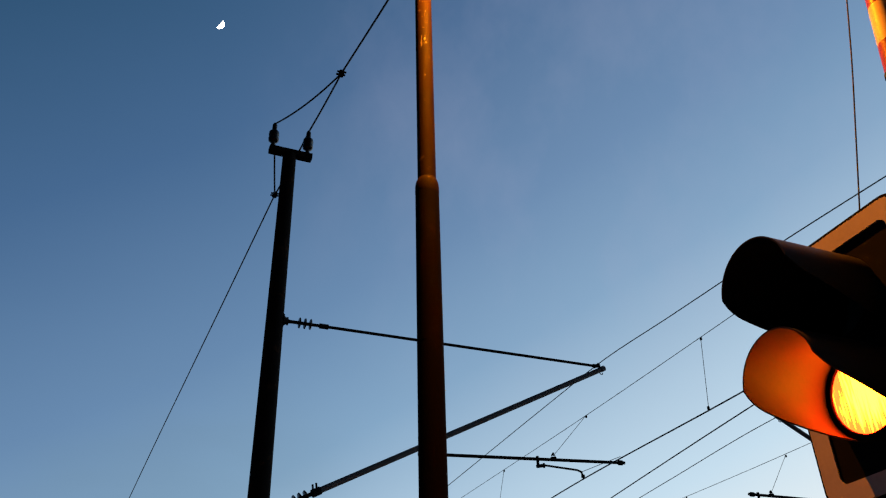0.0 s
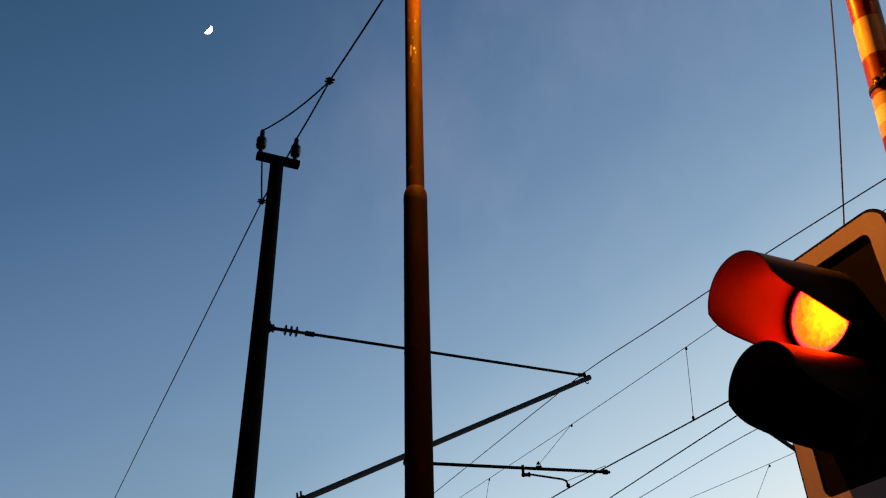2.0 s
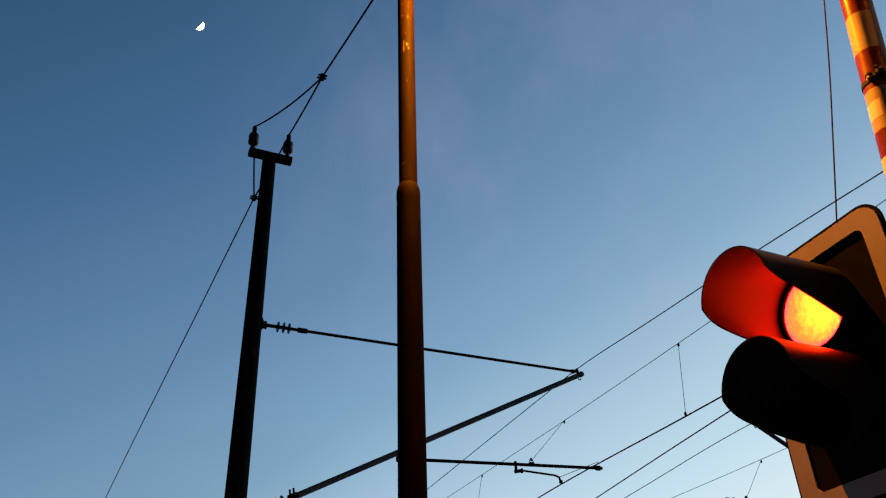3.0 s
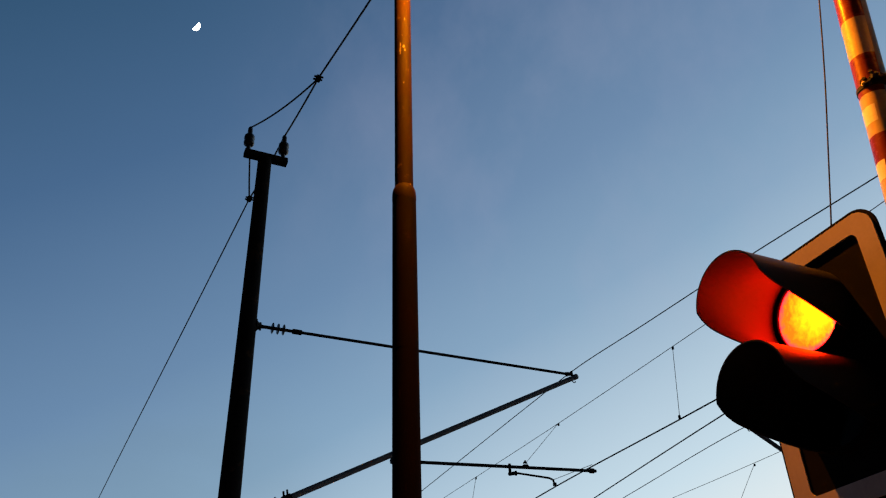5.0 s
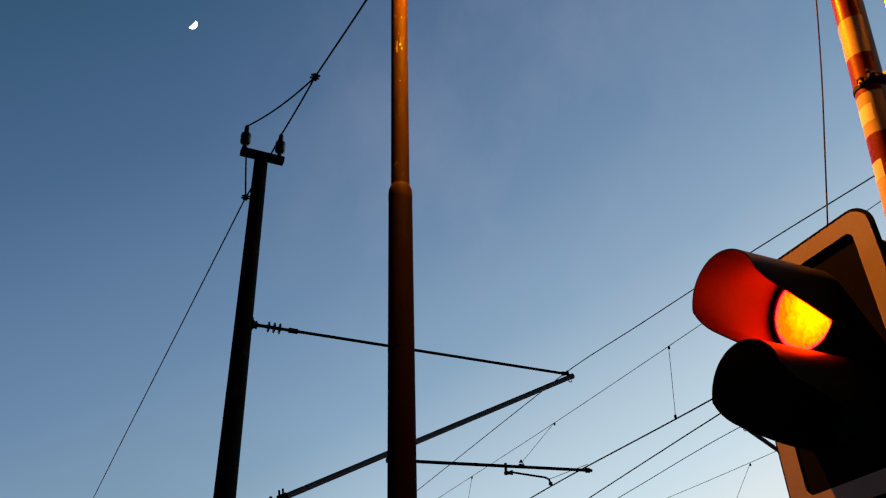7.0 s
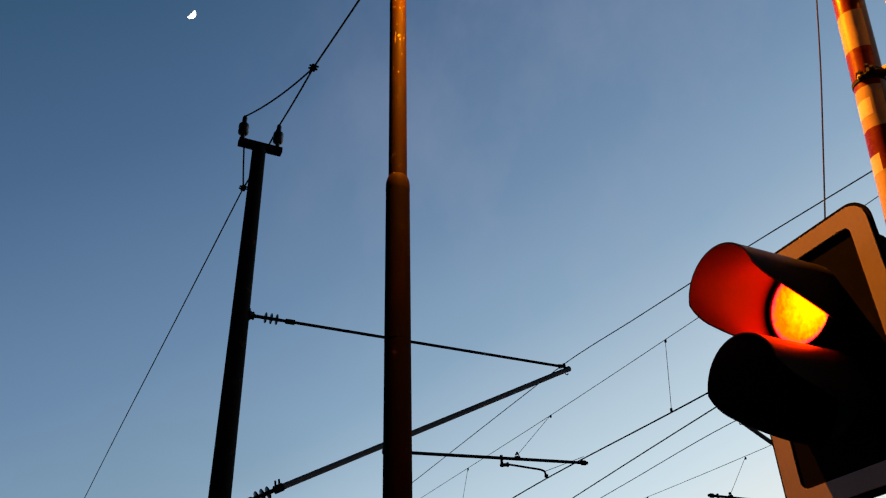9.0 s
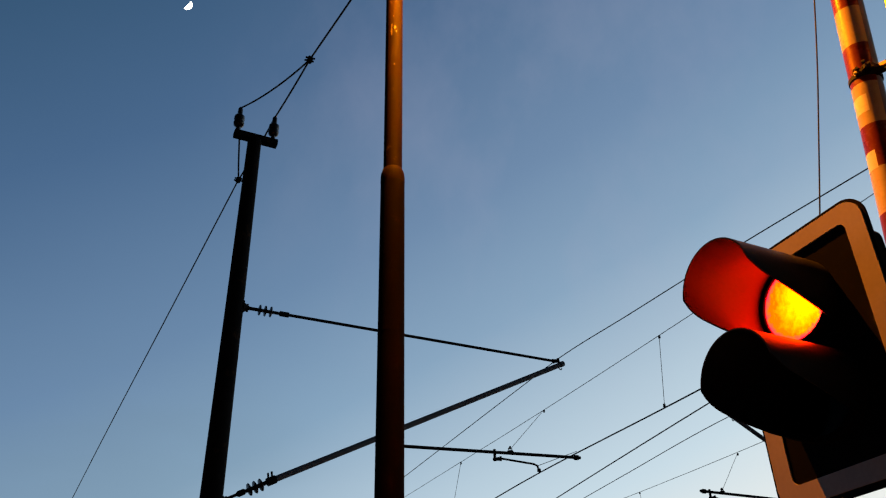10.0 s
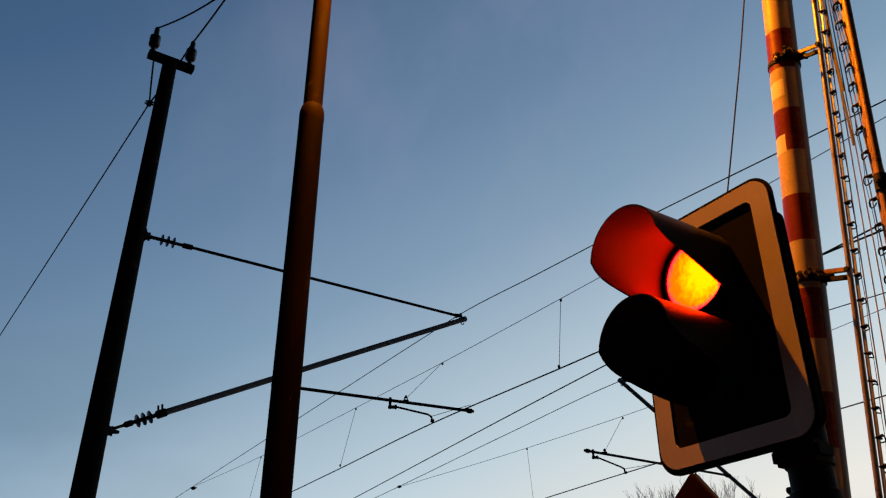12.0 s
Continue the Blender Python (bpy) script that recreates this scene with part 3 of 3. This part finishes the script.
SWITCH_BLINDS, FADE_PANES, OPTICS = {}, {}, {}
for colour, z, lit, glass, dense in LAMPS:
    part("visor", visor(z), COWL, signal, "long black cowl over the " + colour + " lamp")
    part("bezel", ring_plate(circle(SY, z, 0.1155), [circle(SY, z, 0.1000)], 1.659, 1.682), BLACK, signal, smooth=False)
    # slightly domed lens
    bm = bmesh.new()
    rows_l = []
    for j in range(1, 7):
        r = 0.0998 * j / 6
        rows_l.append([bm.verts.new((1.662 - 0.010 * (1 - (j / 6) ** 2), y, zz)) for y, zz in circle(SY, z, r, 40)])
    mid = bm.verts.new((1.652, SY, z))
    for k in range(40):
        bm.faces.new((mid, rows_l[0][k], rows_l[0][(k + 1) % 40]))
        for a, b in zip(rows_l, rows_l[1:]):
            bm.faces.new((a[k], b[k], b[(k + 1) % 40], a[(k + 1) % 40]))
    part("lens", bm, glass, signal, colour + " signal lens")
    # glowing optic, centred on its own origin
    bm = bmesh.new()
    bmesh.ops.create_circle(bm, cap_ends=True, segments=48, radius=0.0985, matrix=Matrix.Rotation(radians(90), 4, "Y"))
    bmesh.ops.translate(bm, verts=bm.verts, vec=ORIGIN[signal])
    made = bmesh.ops.extrude_face_region(bm, geom=bm.faces[:])["geom"]
    bmesh.ops.translate(bm, verts=[g for g in made if isinstance(g, bmesh.types.BMVert)], vec=(0.006, 0, 0))
    optic = part("optic", bm, lit, signal, colour + " lamp optic")
    OPTICS[colour] = optic
    optic.location = Vector((1.697, SY, z)) - ORIGIN[signal]
    # two added blinds and two panes slide before it to imitate switching and fading
    for sgn in (-1, 1):
        bm = box((1.6952, SY + sgn * 0.0521, z), (0.002, 0.1041, 0.21), bevel=0)
        SWITCH_BLINDS[colour, sgn] = part("switch_blind", bm, BLACK, signal, "thin black slat added to stand in for switching")
        bm = box((1.6918, SY + sgn * 0.0521, z), (0.002, 0.1041, 0.21), bevel=0)
        FADE_PANES[colour, sgn] = part("fade_pane", bm, dense, signal, "dense dark glass added to stand in for fading")
part("case_divider", box((1.70, 1.30, 2.5415), (0.02, 0.42, 0.012), bevel=0), BLACK, signal)

# ---- sign on its corner, with a thin rod rising from it ----
sign = thing("diamond_sign", 2.0, 1.735, 0, "dark red square sign turned on its corner, on a post", "road sign")
part("sign_post", rings(bmesh.new(), [(2.045, 1.735, 0), (2.045, 1.735, 2.12)], 0.03, 20), ALU, sign, "grey steel sign post")


def diamond(size, xa, xb, mat, name, label, r=0.012):
    pts = [(1.735 + (y * math.cos(0.88) - z * math.sin(0.88)), 2.26 - 0.255 + (y * math.sin(0.88) + z * math.cos(0.88))) for y, z in rounded(-size, size, -size, size, r)]
    part(name, ring_plate(pts, [], xa, xb), mat, sign, label, smooth=False)


diamond(0.180, 1.990, 1.996, DARK_RED, "sign_face", "dark red sign face")
diamond(0.185, 1.996, 2.012, BLACK_STEEL, "sign_rim", "dark folded sheet rim", 0.016)
rod = thing("whip_rod", 2.03, 1.70, 2.1, "thin dark flexible rod rising from the sign", "rod")
part("rod", rings(bmesh.new(), run([(2.02, 1.722, 2.15), (2.0, 1.70, 2.26), (2.0, 1.41, 3.102), (2.0, 1.33, 3.353), (2.0, 1.265, 3.56), (2.0, 1.205, 3.77), (2.0, 1.08, 4.25), (2.0, 0.95, 4.8)]), 0.0027, 6), CABLE, rod)

# ---- raised barrier ----
BX = 2.22
foot, lean = Vector((BX, 1.5375, 1.15)), Vector((0, -0.1165, 1)).normalized()
along = lambda z: foot + lean * ((z - foot.z) / lean.z)
barrier = thing("barrier", BX, 1.5375, 0, "raised red and white barrier boom with a hanging skirt", "barrier")
part("pedestal", box((BX + 0.02, 1.54, 0.55), (0.36, 0.42, 1.1), bevel=0.03), ALU, barrier, "grey barrier drive case")
part("boom_head", box((BX, 1.5375, 1.12), (0.18, 0.22, 0.34), bevel=0.02), ALU, barrier)
BR = 0.0495
part("boom_tube", rings(bmesh.new(), [along(1.0), along(3.0), along(6.4)], BR, 32), BOOM_GREY, barrier, "grey painted boom tube")


def wrap(z0, z1, a0, a1, r, n=18):
    """A film wrapped round the boom between two heights and two angles."""
    bm = bmesh.new()
    lo, hi = [], []
    for i in range(n + 1):
        a = radians(a0 + (a1 - a0) * i / n)
        o = (Vector((1, 0, 0)) * math.cos(a) + Vector((0, lean.z, -lean.y)) * math.sin(a)) * r
        lo.append(bm.verts.new(along(z0) + o))
        hi.append(bm.verts.new(along(z1) + o))
    for i in range(n):
        bm.faces.new((lo[i], lo[i + 1], hi[i + 1], hi[i]))
    return bm


k = 0
z = 1.656
while z < 6.3:
    red = k % 2 == 0
    part("stripe", wrap(z, z + 0.1588, 85, 254, BR + 0.0012), RED if red else CREAM, barrier, "red film band" if red else "worn white film band")
    z += 0.1588
    k += 1
part("reflector_tape", wrap(3.240, 3.305, 120, 190, BR + 0.0014), TAPE, barrier, "bright reflective tape")
part("reflector_tape", wrap(3.450, 3.515, 128, 205, BR + 0.0014), TAPE, barrier, "peeling reflective tape")


def boom_clamp(zc):
    p = along(zc)
    bm = turned(p - lean * 0.009, p + lean * 0.009, [(0, BR + 0.002), (0.1, BR + 0.0042), (0.9, BR + 0.0042), (1, BR + 0.002)], 28)
    ob = part("boom_clamp", bm, IRON, barrier, "dark clamp band round the boom")
    q = p + Vector((-0.030, -0.052, 0.0))
    bm = box(q, (0.035, 0.030, 0.030), bevel=0.004)
    bar(q + Vector((-0.03, 0.004, 0.006)), q + Vector((0.05, -0.02, 0.006)), 0.009, bm=bm, seg=8)
    bar(q + Vector((-0.02, -0.012, -0.012)), q + Vector((0.04, -0.03, -0.012)), 0.008, bm=bm, seg=8)
    part("clamp_jaw", bm, IRON, ob)
    for i in range(4):
        b = q + Vector((-0.026 - 0.004 * i, 0.034 - 0.017 * i, 0.012 * (-1) ** i))
        part("bolt", bar(b, b + Vector((-0.010, -0.005, 0.002)), 0.0058, seg=6), IRON, ob)
    for drop, reach, mat, label in ((0.010, 0.105, OUTER_RAIL, "sodium-lit flat bracket arm"), (-0.014, 0.098, BLACK_STEEL, "dark drilled bracket plate")):
        bm = box(p + Vector((-0.012, -0.048 - reach / 2, drop - 0.012)), (0.008, reach, 0.016), Matrix.Rotation(0.28, 4, "X"), bevel=0.002)
        part("clamp_arm", bm, mat, ob, label)
    bm = bar(p + Vector((-0.026, -0.142, -0.016)), p + Vector((0.004, -0.146, -0.016)), 0.008, seg=8)
    bar(p + Vector((-0.026, -0.128, -0.036)), p + Vector((0.0, -0.130, -0.036)), 0.005, seg=8, bm=bm)
    part("arm_bolt", bm, IRON, ob)
    # worn bright edge of the band, where the strap overlaps
    a = p + Vector((-0.985, -0.163, 0)) * (BR + 0.006) + Vector((0, 0, 0.006))
    part("band_lug", box(a, (0.008, 0.016, 0.016), Matrix.Rotation(0.164, 4, "Z"), bevel=0.003), RAIL, ob, "bright lug on the clamp band")
    # nuts, washers and wire ends crowded along the band
    r = random.Random(int(zc * 1000))
    for i in range(9):
        b = radians(194 + 7.5 * i + r.uniform(-2, 2))
        o = Vector((math.cos(b), math.sin(b), 0))
        at = p + o * (BR + 0.007) + Vector((0, 0, r.uniform(-0.010, 0.012)))
        bm = bar(at - o * 0.004, at + o * r.uniform(0.006, 0.016), r.uniform(0.0035, 0.0062), seg=6)
        box(at, (0.008, 0.012, 0.012), Matrix.Rotation(b, 4, "Z"), bevel=0.002, bm=bm)
        part("nut", bm, IRON, ob)
    b0 = p + Vector((-0.9, -0.5, 0)) * (BR + 0.014)
    pts = run([b0 + Vector((-0.004, 0.030, 0.004)), b0 + Vector((-0.010, 0.018, 0.014)), b0 + Vector((-0.006, 0.006, -0.006)), b0 + Vector((0.004, -0.008, 0.012)), b0 + Vector((0.020, -0.026, -0.004))], 4)
    part("binding_wire", rings(bmesh.new(), pts, 0.0022, 6), IRON, ob)


for zc in (3.594, 2.797):
    boom_clamp(zc)

# skirt: two rails, each with a flat strip that carries wire hooks, and thin hanging rods
def rail(o0, o1, zs, width, side, gap, mat, label):
    a, b = along(zs[0]) + Vector(o0), along(zs[1]) + Vector(o1)
    ob = part("skirt_rail", bar(a, b, width, seg=14), mat, barrier, label)
    off = Vector((0.003, side * gap, 0))
    tilt = (b - a).to_track_quat("Z", "Y").to_matrix().to_4x4()
    part("rail_strip", box((a + b) / 2 + off, (0.004, 0.011, (b - a).length), tilt, bevel=0.001), mat, ob, "flat perforated strip along the rail")
    return ob, a + off, b + off


rl, la, lb = rail((-0.012, -0.147, 0), (-0.012, -0.147, 0), (1.7, 5.6), 0.0085, -1, 0.0165, RAIL, "weathered aluminium skirt rail")
rr_, ra, rb = rail((0.0, -0.322, 0), (0.0, -0.178, 0), (1.7, 5.6), 0.0130, 1, 0.0175, OUTER_RAIL, "rust-streaked outer skirt rail")
rnd = random.Random(4)


def hooks(strip, a, b, side, step, size):
    """Clips through the strip, each with a bent wire hook and the cord that runs from hook to hook."""
    n = int((b - a).length / step)
    last = None
    for i in range(n):
        p = a.lerp(b, (i + 0.5 + rnd.uniform(-0.06, 0.06)) / n)
        w, d, j = rnd.uniform(0.019, 0.027) * size, rnd.uniform(0.014, 0.026) * size, rnd.uniform(-0.005, 0.006)
        tip = p + Vector((-0.006, side * w, -d + j))
        bm = box(p + Vector((-0.005, side * 0.004, 0.001)), (0.010, 0.013, 0.006), Matrix.Rotation(rnd.uniform(-0.5, 0.5), 4, "X"), bevel=0.0015)
        bar(p + Vector((-0.012, side * -0.004, 0.003)), p + Vector((-0.010, side * 0.017, j)), 0.0032, seg=6, bm=bm)
        pts = run([p + Vector((-0.008, side * 0.004, 0.004)), p + Vector((-0.009, side * w * 0.8, 0.004 + j)), tip, p + Vector((-0.005, side * w * 0.45, -d * 0.8)), p + Vector((-0.004, side * 0.003, -0.010))], 3)
        rings(bm, pts, 0.0021, 5)
        part("wire_hook", bm, IRON, strip)
        if last is not None:
            part("cord", bar(last, tip, 0.0010, seg=5), IRON, strip)
        last = tip


hooks(rl, la + Vector((0, -0.004, 0)), lb + Vector((0, -0.004, 0)), -1, 0.078, 0.7)
hooks(rr_, ra + Vector((-0.002, 0.004, 0)), rb + Vector((-0.002, 0.004, 0)), 1, 0.080, 0.9)
# bolted sleeve where two lengths of the outer rail meet
c = ra.lerp(rb, 0.335) + Vector((-0.003, -0.0175, 0))
up_ = (rb - ra).normalized()
bm = turned(c - up_ * 0.030, c + up_ * 0.030, [(0, 0.014), (0.06, 0.0185), (0.94, 0.0185), (1, 0.014)], 16)
bar(c + Vector((-0.014, 0, 0)), c + Vector((-0.026, 0.002, 0)), 0.0075, seg=8, bm=bm)
part("rail_sleeve", bm, BLACK_STEEL, rr_, "dark bolted sleeve on the rail")
for i in range(7):
    p = along(4.35 - 0.05 * i) + Vector((-0.004, -0.165 - 0.003 * i, 0))
    q = along(1.95) + Vector((0.004 * i - 0.01, -0.195 - 0.033 * i, 0))
    part("skirt_rod", bar(p, q, 0.0019, seg=6), RODM, barrier, "thin aluminium rod")
for z0, z1, o0, o1 in ((3.78, 3.36, -0.172, -0.205), (3.60, 3.16, -0.182, -0.214)):
    p, q = along(z0) + Vector((-0.012, o0, 0)), along(z1) + Vector((-0.012, o1, 0))
    tilt = (p - q).to_track_quat("Z", "Y").to_matrix().to_4x4()
    part("skirt_bar", box((p + q) / 2, (0.0035, 0.0075, (p - q).length), tilt, bevel=0.001), DULL_BAR, barrier, "thin flat dull bar")

# ---- bare tree tops behind the tracks ----
def bare_tree(x, y, h, seed):
    r = random.Random(seed)
    t = thing("bare_tree", x, y, 0, "leafless tree with fine upright twigs", "tree", "bare trees")
    trunk = bmesh.new()
    twigs = bmesh.new()

    def grow(p, d, length, rad, depth):  # limbs, then twigs
        pts, q = [p], p
        for _ in range(3):
            d = (d + Vector((r.uniform(-0.14, 0.14), r.uniform(-0.14, 0.14), 0.10))).normalized()
            q = q + d * length / 3
            pts.append(q)
        rings(trunk if depth < 2 else twigs, pts, [rad, rad * 0.88, rad * 0.76, rad * 0.6], 8 if depth < 2 else 5, caps=False)
        if depth == 5:
            return
        for i in range(3 if depth < 2 else 4):
            a = r.uniform(0, 2 * math.pi)
            nd = (d + Vector((math.cos(a), math.sin(a), 0.25)) * r.uniform(0.3, 0.6)).normalized()
            grow(pts[r.choice((2, 3, 3))], nd, length * r.uniform(0.52, 0.74), rad * 0.5, depth + 1)

    grow(Vector((x, y, 0)), Vector((0, 0, 1)), h * 0.42, h * 0.018, 0)
    part("trunk", trunk, BARK, t)
    tagged(part("crown", twigs, BARK, t, "fine bare twigs"), kind="stuff")


bare_tree(26.0, 23.2, 9.3, 3)
bare_tree(26.9, 22.4, 9.6, 5)
bare_tree(27.5, 21.8, 9.1, 8)

# ---- moon ----
MD = Vector((0.0355, 0.6924, 0.7207)).normalized()
centre = MD * 2400
mr = 13.0
bm = bmesh.new()
ax = Vector((0, 0, 1))
rt = MD.cross(ax).normalized()
up = rt.cross(MD).normalized()
ang = radians(-33)
hr, hu = rt * math.cos(ang) + up * math.sin(ang), up * math.cos(ang) - rt * math.sin(ang)
cols = []
for i in range(25):
    a = radians(-90 + 180 * i / 24)
    row = []
    for j in range(7):
        u = 0.08 + (1 - 0.08) * j / 6
        x_, y_ = math.cos(a) * u * mr, math.sin(a) * mr
        dep = math.sqrt(max(mr * mr - x_ * x_ - y_ * y_, 0))
        row.append(bm.verts.new(centre + hr * x_ + hu * y_ - MD * dep))
    cols.append(row)
for a, b in zip(cols, cols[1:]):
    for j in range(6):
        bm.faces.new((a[j], a[j + 1], b[j + 1], b[j]))
bmesh.ops.remove_doubles(bm, verts=bm.verts, dist=0.01)
single("moon", bm, MOON, centre, "bright waxing crescent moon in the evening sky", "moon")


# ---- what moves ----
def motions():
    """The lamps change from amber to red, with added parts standing in for fading and switching: one optic draws back
    and its dark glass, then its blinds close; the other's blinds, then its dark glass open and it comes forward.
    """
    for sgn in (-1, 1):
        shut, clear = pose(0, 0, 0), pose(0, sgn * 0.1045, 0)
        walk(FADE_PANES["amber", sgn], [(0, clear), (0.61, clear), (0.69, shut), (12, shut)])
        walk(SWITCH_BLINDS["amber", sgn], [(0, clear), (0.84, clear), (0.98, shut), (12, shut)])
        walk(SWITCH_BLINDS["red", sgn], [(0, shut), (0.71, shut), (0.78, clear), (12, clear)])
        walk(FADE_PANES["red", sgn], [(0, shut), (0.81, shut), (0.88, clear), (12, clear)])
    for colour, rows in (("amber", ((0, 0.032), (0.53, 0.032), (0.60, 0.0), (12, 0.0))), ("red", ((0, 0.0), (0.89, 0.0), (0.97, 0.032), (12, 0.032)))):
        at = OPTICS[colour].location.copy()
        walk(OPTICS[colour], [(t, pose(at.x - d, at.y, at.z)) for t, d in rows])


motions()
